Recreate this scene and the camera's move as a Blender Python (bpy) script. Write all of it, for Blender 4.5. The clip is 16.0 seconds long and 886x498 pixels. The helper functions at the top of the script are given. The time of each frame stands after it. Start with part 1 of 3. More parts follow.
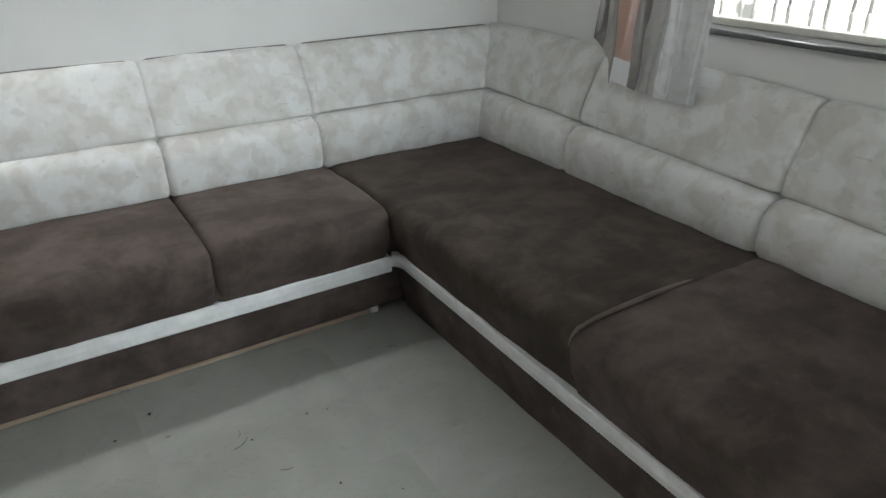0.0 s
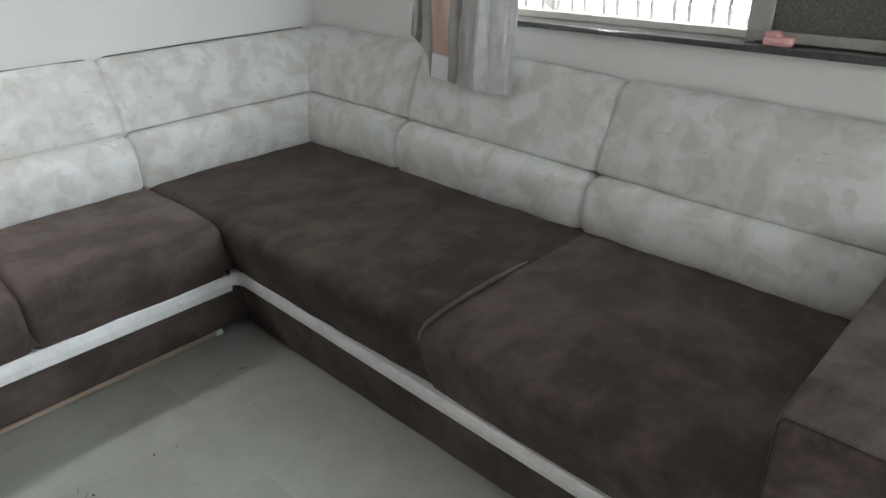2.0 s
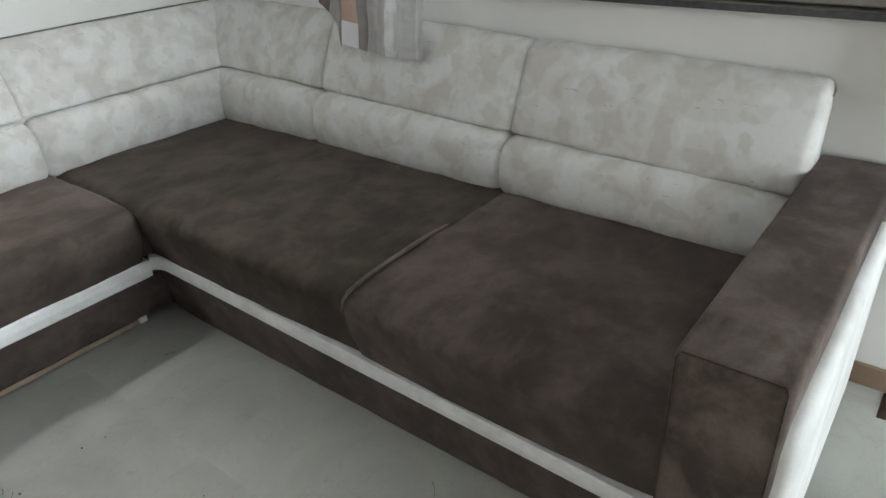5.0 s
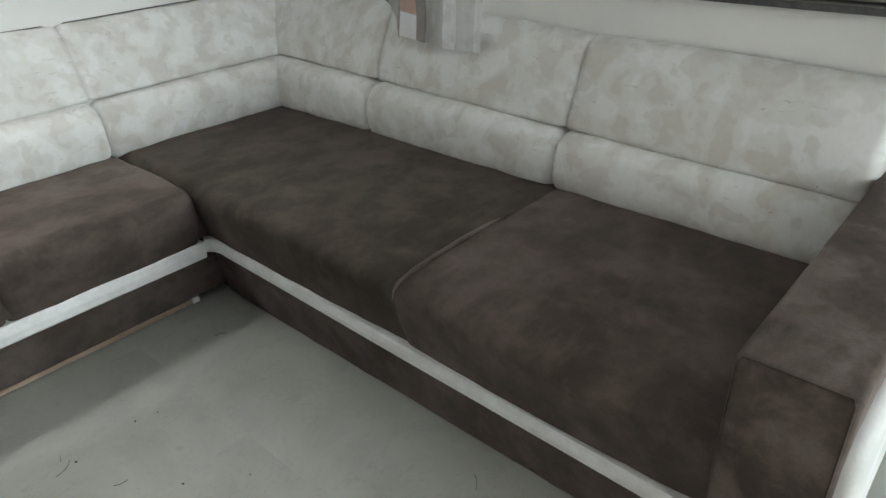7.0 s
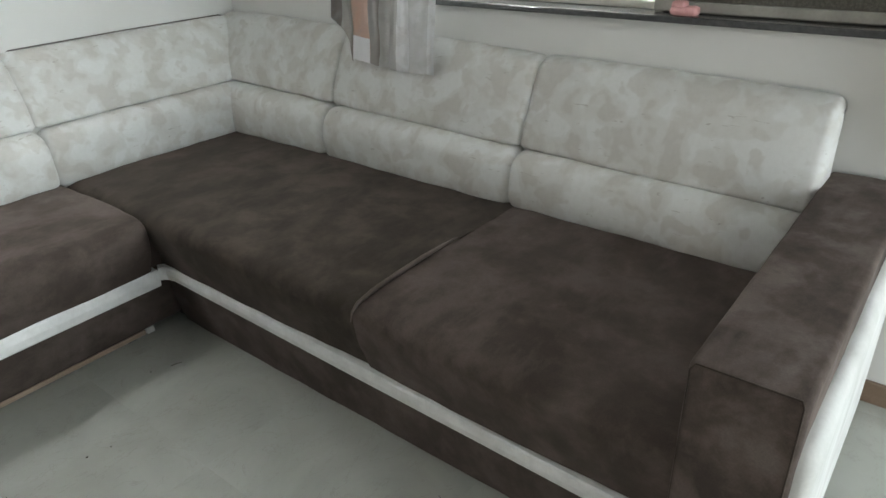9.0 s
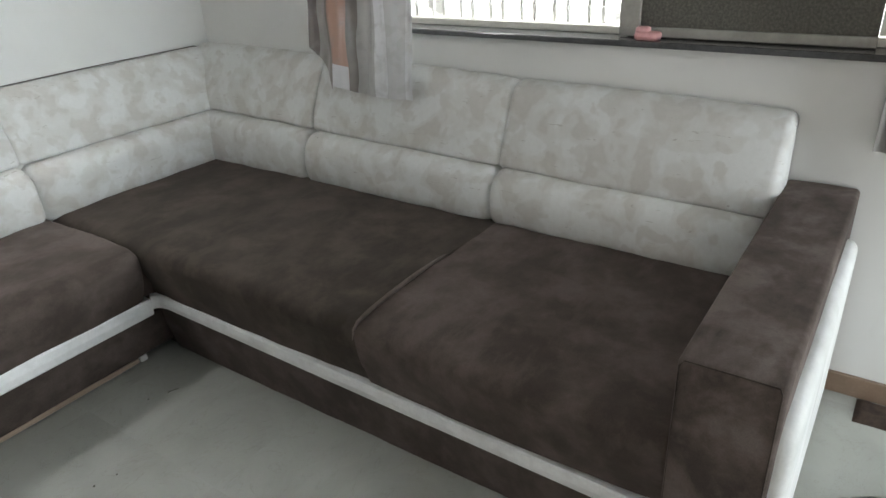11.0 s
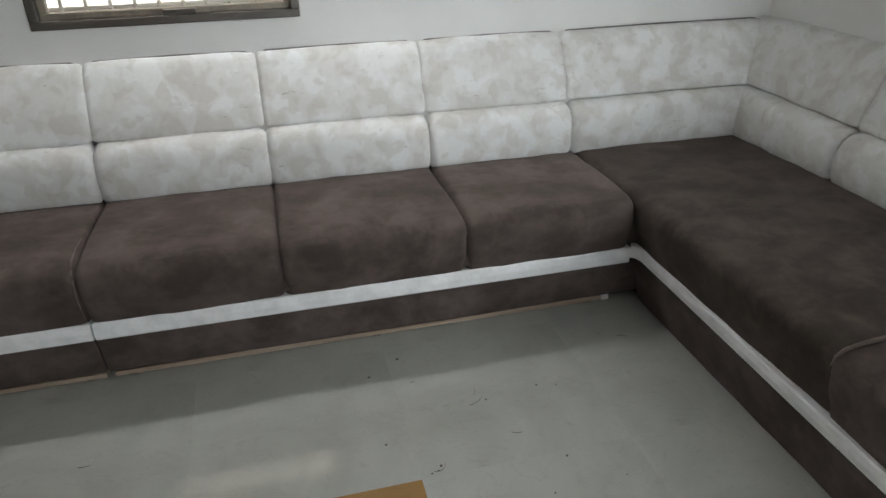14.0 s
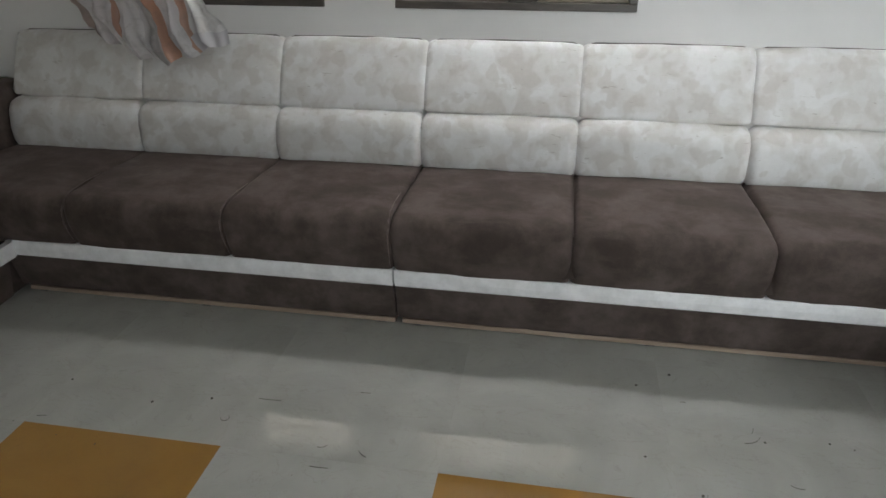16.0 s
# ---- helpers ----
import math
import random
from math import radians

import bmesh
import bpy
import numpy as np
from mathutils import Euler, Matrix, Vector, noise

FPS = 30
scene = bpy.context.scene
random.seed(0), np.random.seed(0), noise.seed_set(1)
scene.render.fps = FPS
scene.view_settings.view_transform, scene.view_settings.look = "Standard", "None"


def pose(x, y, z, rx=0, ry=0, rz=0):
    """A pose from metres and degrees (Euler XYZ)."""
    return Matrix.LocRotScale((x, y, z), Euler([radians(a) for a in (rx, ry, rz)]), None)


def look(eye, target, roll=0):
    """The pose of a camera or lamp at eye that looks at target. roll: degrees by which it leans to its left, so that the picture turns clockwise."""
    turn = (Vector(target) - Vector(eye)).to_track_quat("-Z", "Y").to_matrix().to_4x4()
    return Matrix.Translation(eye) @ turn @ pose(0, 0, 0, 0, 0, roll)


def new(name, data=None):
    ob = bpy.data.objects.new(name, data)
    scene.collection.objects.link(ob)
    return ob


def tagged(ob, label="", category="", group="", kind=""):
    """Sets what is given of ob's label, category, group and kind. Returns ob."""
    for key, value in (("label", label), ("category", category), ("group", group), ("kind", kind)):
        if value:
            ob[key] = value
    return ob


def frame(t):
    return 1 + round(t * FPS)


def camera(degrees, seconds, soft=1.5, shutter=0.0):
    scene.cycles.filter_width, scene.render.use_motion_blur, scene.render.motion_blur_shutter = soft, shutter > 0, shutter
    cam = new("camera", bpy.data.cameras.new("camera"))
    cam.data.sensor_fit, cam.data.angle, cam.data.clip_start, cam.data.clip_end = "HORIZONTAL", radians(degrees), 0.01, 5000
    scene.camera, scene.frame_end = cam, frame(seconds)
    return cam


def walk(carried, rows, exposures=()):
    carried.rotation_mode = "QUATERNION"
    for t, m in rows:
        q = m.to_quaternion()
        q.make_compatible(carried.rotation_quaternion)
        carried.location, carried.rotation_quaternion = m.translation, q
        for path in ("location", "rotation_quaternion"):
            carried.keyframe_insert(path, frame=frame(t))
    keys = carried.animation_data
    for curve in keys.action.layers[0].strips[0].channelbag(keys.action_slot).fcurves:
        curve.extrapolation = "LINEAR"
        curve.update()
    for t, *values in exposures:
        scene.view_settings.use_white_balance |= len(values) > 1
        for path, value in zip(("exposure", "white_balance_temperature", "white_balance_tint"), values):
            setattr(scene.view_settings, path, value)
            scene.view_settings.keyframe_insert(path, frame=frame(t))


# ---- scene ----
cam = camera(65.92, 16.0)
PATH = [
    (0, (-1.722, -2.4392, 1.3368), (-0.7726, -0.9148, 0.4562), -0.47),
    (0.5, (-1.7201, -2.4303, 1.3351), (-0.6422, -0.9985, 0.4459), -0.24),
    (1, (-1.7062, -2.4324, 1.3355), (-0.5415, -1.0728, 0.4438), -0.55),
    (1.5, (-1.7032, -2.435, 1.3414), (-0.4789, -1.1282, 0.4515), -0.96),
    (2, (-1.6843, -2.4451, 1.3363), (-0.4032, -1.1916, 0.4489), -1.27),
    (2.5, (-1.6719, -2.4592, 1.339), (-0.3444, -1.2615, 0.4406), -1.73),
    (3, (-1.6585, -2.4753, 1.3419), (-0.3263, -1.2887, 0.4381), -2.24),
    (3.5, (-1.6438, -2.4938, 1.3387), (-0.3092, -1.3276, 0.4127), -2.8),
    (3.7, (-1.628, -2.4999, 1.3324), (-0.2765, -1.3515, 0.4074), -2.89),
    (5.8, (-1.6772, -2.4979, 1.3278), (-0.3193, -1.4095, 0.3403), -2.49),
    (6, (-1.6754, -2.4926, 1.3278), (-0.3352, -1.3854, 0.3386), -2.58),
    (6.5, (-1.6761, -2.4845, 1.3246), (-0.3667, -1.3326, 0.3456), -2.35),
    (7, (-1.6813, -2.4772, 1.3245), (-0.4011, -1.293, 0.3468), -2.26),
    (7.5, (-1.689, -2.4725, 1.3233), (-0.4644, -1.2293, 0.3453), -2.31),
    (8, (-1.693, -2.4701, 1.3213), (-0.5181, -1.1768, 0.3495), -2.3),
    (8.5, (-1.6706, -2.4774, 1.3198), (-0.4301, -1.2016, 0.405), -1.95),
    (8.7, (-1.6713, -2.4912, 1.3148), (-0.3579, -1.2883, 0.405), -1.49),
    (10.8, (-1.7784, -2.4885, 1.3622), (-0.3062, -1.5139, 0.4229), -3.4),
    (11, (-1.7894, -2.4804, 1.3712), (-0.3319, -1.4372, 0.4826), -3.09),
    (11.5, (-1.8188, -2.4723, 1.3568), (-0.5252, -1.2179, 0.4889), -2.39),
    (12, (-1.84, -2.454, 1.343), (-0.6943, -1.055, 0.4891), -1.52),
    (12.5, (-1.8571, -2.4452, 1.3433), (-0.8254, -0.9589, 0.4913), -0.95),
    (13, (-1.8736, -2.4429, 1.3567), (-1.0283, -0.8558, 0.4807), -1.24),
    (13.5, (-1.8849, -2.4558, 1.3606), (-1.259, -0.7765, 0.4729), -1.15),
    (14, (-1.9035, -2.4458, 1.3796), (-1.4782, -0.7215, 0.4587), -1.17),
    (14.5, (-1.9361, -2.4387, 1.3377), (-1.6954, -0.6692, 0.4386), -0.94),
    (15, (-1.9784, -2.4419, 1.3328), (-1.9326, -0.6555, 0.4345), -0.63),
    (15.5, (-1.9993, -2.4498, 1.328), (-2.1522, -0.668, 0.4317), -0.32),
    (16, (-2.0119, -2.4638, 1.3167), (-2.3227, -0.6959, 0.4362), -0.22),
]
walk(cam, [(t, look(eye, target, roll)) for t, eye, target, roll in PATH], [(0.0, -0.03, 6500, 10), (1.5, 0.12, 6500, 11), (2.0, 0.18, 6500, 11), (3.5, 0.26, 6530, 12), (7.0, 0.32, 6640, 8), (8.5, 0.28, 6640, 8), (11.0, 0.26, 6590, 11), (12.0, 0.05, 6570, 11), (13.0, 0.0, 6580, 10), (14.0, 0.0, 6620, 13), (14.5, 0.0, 6620, 14), (15.5, -0.03, 6630, 14), (16.0, -0.01, 6640, 14)])
scene.view_settings.exposure = 0.0
WATTS_SOUTH, WATTS_WEST, WATTS_YARD = 80.0, 42.0, 400.0
GLOW_EAST, GLOW_NORTH = 4.6, 2.7
TUBE, TUBE_GLOW = (-2.05, 0.150, 1.95), 92.0

# ---- world, sun, lamps ----
world = bpy.data.worlds.new("sky")
scene.world = world
world.use_nodes = True
sky = world.node_tree.nodes.new("ShaderNodeTexSky")
sky.sky_type, sky.sun_disc = "NISHITA", False
sky.sun_elevation, sky.sun_rotation = radians(55), radians(200)
world.node_tree.links.new(sky.outputs[0], world.node_tree.nodes["Background"].inputs[0])
world.node_tree.nodes["Background"].inputs[1].default_value = 0.10


EAST, NORTH, WEST, SOUTH, TOP = 0.24, 0.22, -4.56, -4.60, 2.85


def area(name, at, toward, wide, high, watts, colour):
    data = bpy.data.lights.new(name, "AREA")
    data.shape, data.size, data.size_y, data.energy, data.color = "RECTANGLE", wide, high, watts, colour
    ob = new(name, data)
    ob.matrix_world = look(at, toward)
    return ob


# Unseen lamp, added to brighten the west-facing seat front and arm.
area("daylight_hall", (-6.5, -3.5, 0.75), (-0.6, -2.2, 0.25), 0.6, 1.2, WATTS_WEST, (1.0, 0.965, 0.91))
# Unseen lamp standing in for daylight from the south; its doorway is assumed.
area("daylight_door", (-0.45, -5.3, 1.15), (-0.85, 0.0, 0.75), 1.1, 2.1, WATTS_SOUTH, (0.87, 0.96, 1.0))

area("daylight_yard", (2.5, -4.0, 2.75), (-0.45, 0.0, 0.65), 2.4, 1.7, WATTS_YARD, (0.86, 0.96, 1.0))

# ---- materials ----


def material(name, rough=0.6, metal=0.0):
    m = bpy.data.materials.new(name)
    m.use_nodes = True
    bsdf = m.node_tree.nodes["Principled BSDF"]
    bsdf.inputs["Roughness"].default_value, bsdf.inputs["Metallic"].default_value = rough, metal
    return m, m.node_tree, bsdf


def node(tree, kind, links=(), **values):
    n = tree.nodes.new("ShaderNode" + kind)
    for key, value in values.items():
        n.inputs[key.replace("_", " ")].default_value = value
    for key, source in dict(links).items():
        tree.links.new(source, n.inputs[key])
    return n


def ramp(tree, source, stops, smooth="LINEAR"):
    r = tree.nodes.new("ShaderNodeValToRGB")
    r.color_ramp.interpolation = smooth
    while len(r.color_ramp.elements) < len(stops):
        r.color_ramp.elements.new(0.5)
    for e, (at, colour) in zip(r.color_ramp.elements, stops):
        e.position, e.color = at, (*colour, 1) if len(colour) == 3 else colour
    tree.links.new(source, r.inputs[0])
    return r.outputs[0]


def place_of(tree, stretch=(1, 1, 1), turn=(0, 0, 0)):
    c = tree.nodes.new("ShaderNodeTexCoord")
    m = tree.nodes.new("ShaderNodeMapping")
    m.inputs["Scale"].default_value = stretch
    m.inputs["Rotation"].default_value = turn
    tree.links.new(c.outputs["Object"], m.inputs["Vector"])
    return m.outputs[0]


def blend(tree, factor, a, b, mode="MIX"):
    n = tree.nodes.new("ShaderNodeMix")
    n.data_type, n.blend_type = "RGBA", mode
    for socket, value in ((n.inputs[0], factor), (n.inputs[6], a), (n.inputs[7], b)):
        if isinstance(value, (int, float)):
            socket.default_value = value
        elif isinstance(value, tuple):
            socket.default_value = (*value, 1)
        else:
            tree.links.new(value, socket)
    return n.outputs[2]


def relief(tree, bsdf, source, strength, depth=0.002):
    b = node(tree, "Bump", {"Height": source}, Strength=strength, Distance=depth)
    tree.links.new(b.outputs[0], bsdf.inputs["Normal"])


def suede(name="brown_suede", flat=(0.064, 0.0490, 0.042), mid=(0.083, 0.0640, 0.0555), raised=(0.120, 0.0945, 0.084), worn=(0.115, 0.0905, 0.081)):
    """Pile lying flat shows darker than pile that is brushed up."""
    m, t, b = material(name, 0.85)
    at = place_of(t, (1.0, 1.0, 1.0), (0, 0, 0.9))
    big = node(t, "TexNoise", {"Vector": at}, Scale=6.0, Detail=7.0, Roughness=0.6, Distortion=0.15)
    strokes = node(t, "TexNoise", {"Vector": place_of(t, (1.6, 4.5, 3.5), (0, 0, 0.6))}, Scale=2.4, Detail=7.0, Roughness=0.62, Distortion=0.15)
    fine = node(t, "TexNoise", {"Vector": at}, Scale=320.0, Detail=2.0)
    base = ramp(t, big.outputs[0], [(0.40, flat), (0.50, mid), (0.62, raised)])
    nap = ramp(t, strokes.outputs[0], [(0.50, (0, 0, 0)), (0.66, (0.75, 0.75, 0.75))])
    colour = blend(t, nap, base, worn)
    rub = node(t, "TexNoise", {"Vector": place_of(t, (1.3, 1, 1), (0, 0, -0.4))}, Scale=26.0, Detail=5.0, Roughness=0.7)
    colour = blend(t, 1.0, colour, ramp(t, rub.outputs[0], [(0.33, (0.93, 0.93, 0.93)), (0.66, (1.07, 1.07, 1.07))]), "MULTIPLY")
    colour = blend(t, 0.25, colour, ramp(t, fine.outputs[0], [(0.3, (0.4, 0.4, 0.4)), (0.7, (1, 1, 1))]), "MULTIPLY")
    t.links.new(colour, b.inputs["Base Color"])
    b.inputs["Sheen Weight"].default_value = 0.12
    b.inputs["Sheen Roughness"].default_value = 0.45
    b.inputs["Sheen Tint"].default_value = (0.75, 0.62, 0.58, 1)
    b.inputs["Specular IOR Level"].default_value = 0.15
    relief(t, b, big.outputs[0], 0.3, 0.006)
    return m


def camouflage():
    m, t, b = material("mottled_ivory_fabric", 0.62)
    at = place_of(t)
    one = node(t, "TexNoise", {"Vector": at}, Scale=10.5, Detail=2.2, Roughness=0.5, Distortion=0.25)
    two = node(t, "TexNoise", {"Vector": place_of(t, (1, 1, 1), (0.6, 0.4, 1.1))}, Scale=15.0, Detail=2.4, Roughness=0.5, Distortion=0.3)
    fine = node(t, "TexNoise", {"Vector": at}, Scale=260.0, Detail=2.0)
    scuff = node(t, "TexNoise", {"Vector": place_of(t, (5, 5, 30))}, Scale=3.6, Detail=3.0, Distortion=1.2)
    a = ramp(t, one.outputs[0], [(0.43, (0.65, 0.65, 0.635)), (0.48, (0.605, 0.60, 0.578)), (0.56, (0.59, 0.58, 0.555)), (0.615, (0.525, 0.506, 0.475))])
    c = ramp(t, two.outputs[0], [(0.56, (0, 0, 0)), (0.62, (0.75, 0.75, 0.75))])
    colour = blend(t, c, a, (0.545, 0.527, 0.497))
    mark = ramp(t, scuff.outputs[0], [(0.695, (0, 0, 0)), (0.72, (0.5, 0.5, 0.5))])
    colour = blend(t, mark, colour, (0.30, 0.27, 0.23))
    grain = node(t, "TexNoise", {"Vector": at}, Scale=62.0, Detail=5.0, Roughness=0.7)
    colour = blend(t, 1.0, colour, ramp(t, grain.outputs[0], [(0.34, (0.95, 0.947, 0.942)), (0.62, (1, 1, 1))]), "MULTIPLY")
    t.links.new(colour, b.inputs["Base Color"])
    b.inputs["Specular IOR Level"].default_value = 0.3
    relief(t, b, fine.outputs[0], 0.12, 0.001)
    return m


def mottled(name, colours, scale, rough=0.7, fine=150.0, bump=0.1, metal=0.0, stretch=(1, 1, 1), gloss=0.5):
    m, t, b = material(name, rough, metal)
    at = place_of(t, stretch)
    big = node(t, "TexNoise", {"Vector": at}, Scale=scale, Detail=5.0, Roughness=0.6)
    small = node(t, "TexNoise", {"Vector": at}, Scale=fine, Detail=2.0)
    n = len(colours) - 1
    c = ramp(t, big.outputs[0], [(0.34 + 0.32 * i / max(n, 1), v) for i, v in enumerate(colours)])
    c = blend(t, 0.12, c, small.outputs[0], "OVERLAY")
    t.links.new(c, b.inputs["Base Color"])
    b.inputs["Specular IOR Level"].default_value = gloss
    relief(t, b, small.outputs[0], bump, 0.001)
    return m


def tile_material(name, colours):
    m, t, b = material(name, 0.12)
    at = place_of(t)
    cloud = node(t, "TexNoise", {"Vector": at}, Scale=2.3, Detail=7.0, Roughness=0.62, Distortion=0.9)
    vein = node(t, "TexNoise", {"Vector": place_of(t, (1, 1.6, 1), (0, 0, 0.7))}, Scale=3.4, Detail=6.0, Roughness=0.6, Distortion=2.2)
    dust = node(t, "TexNoise", {"Vector": at}, Scale=55.0, Detail=4.0, Roughness=0.7)
    info = t.nodes.new("ShaderNodeObjectInfo")
    c = ramp(t, cloud.outputs[0], [(0.36, colours[0]), (0.64, colours[1])])
    line = ramp(t, vein.outputs[0], [(0.492, (0, 0, 0)), (0.5, (0.30, 0.30, 0.30)), (0.508, (0, 0, 0))])
    c = blend(t, line, c, colours[2])
    c = blend(t, ramp(t, dust.outputs[0], [(0.62, (0, 0, 0)), (0.72, (0.22, 0.22, 0.22))]), c, colours[2])
    tone = node(t, "MapRange", {"Value": info.outputs["Random"]})
    tone.inputs["To Min"].default_value, tone.inputs["To Max"].default_value = 0.985, 1.0
    c = blend(t, 1.0, c, tone.outputs[0], "MULTIPLY")
    t.links.new(c, b.inputs["Base Color"])
    r = node(t, "MapRange", {"Value": dust.outputs[0]})
    r.inputs["To Min"].default_value, r.inputs["To Max"].default_value = 0.004, 0.014
    t.links.new(r.outputs[0], b.inputs["Roughness"])
    return m


def wall_paint():
    m, t, b = material("off_white_wall_paint", 0.75)
    at = place_of(t)
    cloud = node(t, "TexNoise", {"Vector": at}, Scale=1.4, Detail=5.0, Roughness=0.6)
    grime = node(t, "TexNoise", {"Vector": place_of(t, (1, 1, 0.35))}, Scale=9.0, Detail=6.0, Roughness=0.7)
    fine = node(t, "TexNoise", {"Vector": at}, Scale=90.0, Detail=3.0)
    c = ramp(t, cloud.outputs[0], [(0.35, (0.67, 0.665, 0.645)), (0.65, (0.73, 0.725, 0.705))])
    c = blend(t, ramp(t, grime.outputs[0], [(0.62, (0, 0, 0)), (0.8, (0.25, 0.25, 0.25))]), c, (0.50, 0.485, 0.455))
    t.links.new(c, b.inputs["Base Color"])
    relief(t, b, fine.outputs[0], 0.10, 0.001)
    return m


# Darker paint for the unseen walls, to cut light bounced onto the sofa.
def far_paint():
    return mottled("unseen_wall_beige", [(0.40, 0.36, 0.30), (0.46, 0.42, 0.36)], 1.6, 0.75, 90.0)


def glow(name, colour, strength, spots=None):
    m, t, b = material(name, 0.8)
    b.inputs["Base Color"].default_value = (0.6, 0.6, 0.58, 1)
    b.inputs["Emission Strength"].default_value = strength
    b.inputs["Emission Color"].default_value = (*colour, 1)
    if spots:
        n = node(t, "TexNoise", {"Vector": place_of(t)}, Scale=spots, Detail=3.0)
        t.links.new(ramp(t, n.outputs[0], [(0.36, (0.055, 0.05, 0.042)), (0.46, colour), (0.6, (1, 0.98, 0.94))]), b.inputs["Emission Color"])
    return m


def glass():
    m, t, b = material("window_glass", 0.02)
    b.inputs["Transmission Weight"].default_value = 1.0
    b.inputs["IOR"].default_value = 1.45
    return m


def curtain_fabric(name, bands, hem, patch=(0.001, 1.0), thin_share=0.15):
    """Vertical bands along the cloth's width; a pale hem below."""
    m, t, b = material(name, 0.24)
    b.inputs["Specular IOR Level"].default_value = 0.8
    uv = t.nodes.new("ShaderNodeUVMap")
    split = node(t, "SeparateXYZ", {0: uv.outputs[0]})
    at = place_of(t)
    blot = node(t, "TexNoise", {"Vector": at}, Scale=24.0, Detail=2.5, Distortion=0.3)
    sway = node(t, "TexNoise", {"Vector": place_of(t, (1, 1, 0.35))}, Scale=16.0, Detail=3.0)
    drift = node(t, "MapRange", {"Value": sway.outputs[0]})
    drift.inputs["To Min"].default_value, drift.inputs["To Max"].default_value = -0.022, 0.022
    across = node(t, "Math", {0: split.outputs[0], 1: drift.outputs[0]})
    c = ramp(t, across.outputs[0], bands, "CONSTANT")
    c = blend(t, ramp(t, blot.outputs[0], [(0.50, (0, 0, 0)), (0.62, (0.22, 0.22, 0.22))]), c, (0.27, 0.245, 0.22))
    low = node(t, "Math", {0: split.outputs[1]})
    low.operation = "LESS_THAN"
    low.inputs[1].default_value = hem
    reach = ramp(t, split.outputs[0], [(0.0, (0, 0, 0)), (patch[0], (1, 1, 1)), (patch[1], (0, 0, 0))], "CONSTANT")
    both = node(t, "Math", {0: low.outputs[0], 1: reach})
    both.operation = "MULTIPLY"
    c = blend(t, both.outputs[0], c, (0.66, 0.65, 0.66))
    t.links.new(c, b.inputs["Base Color"])
    b.inputs["Sheen Weight"].default_value = 0.3
    weave = node(t, "TexNoise", {"Vector": at}, Scale=300.0)
    relief(t, b, weave.outputs[0], 0.1, 0.001)
    thin = node(t, "BsdfTranslucent", {"Color": c})
    mix = node(t, "MixShader", {1: b.outputs[0], 2: thin.outputs[0]})
    mix.inputs[0].default_value = thin_share
    t.links.new(mix.outputs[0], t.nodes["Material Output"].inputs["Surface"])
    return m


SUEDE, IVORY = suede(), camouflage()
# Darker suede copy: an olive tone plus the corner's shade, put into the colour.
SUEDE_SHADED = suede("shaded_olive_suede", (0.036, 0.0285, 0.022), (0.050, 0.039, 0.031), (0.078, 0.061, 0.050), (0.070, 0.055, 0.045))
# Paler suede for the armrest: rubbing, and missing light put into the colour.
SUEDE_RUBBED_LIT = suede("rubbed_lit_brown_suede", (0.060, 0.0465, 0.041), (0.090, 0.0695, 0.061), (0.160, 0.129, 0.117), (0.140, 0.111, 0.100))
SUEDE_PALE = suede("pale_suede", (0.10, 0.08, 0.07), (0.14, 0.11, 0.10), (0.18, 0.15, 0.135), (0.17, 0.135, 0.12))
TRIM = mottled("white_leatherette_trim", [(0.70, 0.705, 0.70), (0.86, 0.865, 0.865)], 16.0, 0.4, 120.0, 0.08)
PANEL = mottled("pearl_white_upholstery", [(0.60, 0.60, 0.58), (0.76, 0.76, 0.75)], 7.0, 0.55, 160.0, 0.1)
PLY = mottled("raw_plywood", [(0.24, 0.17, 0.12), (0.41, 0.32, 0.24)], 9.0, 0.7, 90.0, 0.2, stretch=(0.3, 4, 6))
WHITE_PLASTIC = mottled("white_plastic", [(0.62, 0.61, 0.58), (0.72, 0.71, 0.69)], 30.0, 0.4)
PAINT = wall_paint()
BEIGE = far_paint()
CEIL = mottled("white_ceiling_paint", [(0.60, 0.595, 0.58), (0.66, 0.655, 0.64)], 1.2, 0.8)
TILE = tile_material("grey_green_vitrified_tile", [(0.385, 0.391, 0.355), (0.455, 0.461, 0.422), (0.25, 0.24, 0.21)])
OCHRE = tile_material("ochre_vitrified_tile", [(0.31, 0.168, 0.042), (0.35, 0.195, 0.053), (0.25, 0.14, 0.05)])
GROUT = mottled("grey_grout", [(0.19, 0.195, 0.175), (0.24, 0.245, 0.225)], 12.0, 0.9)
SKIRT_TILE = mottled("tan_skirting_tile", [(0.22, 0.15, 0.105), (0.29, 0.205, 0.15)], 8.0, 0.3)
GRANITE = mottled("dark_polished_granite", [(0.070, 0.070, 0.073), (0.10, 0.10, 0.10)], 60.0, 0.10, 220.0, 0.01)
CREAM_FRAME = mottled("cream_painted_window_rail", [(0.60, 0.58, 0.52), (0.70, 0.68, 0.63)], 12.0, 0.5, 80.0, 0.3)
BROWN_WOOD = mottled("dark_brown_window_wood", [(0.050, 0.042, 0.036), (0.095, 0.082, 0.071)], 7.0, 0.4, 80.0, 0.2, stretch=(1, 1, 5))
INNER_WOOD = mottled("worn_window_bead", [(0.15, 0.125, 0.10), (0.30, 0.26, 0.20)], 9.0, 0.45, 70.0, 0.2)
BAR_WHITE = mottled("white_painted_steel_bar", [(0.72, 0.70, 0.65), (0.82, 0.81, 0.78)], 25.0, 0.45)
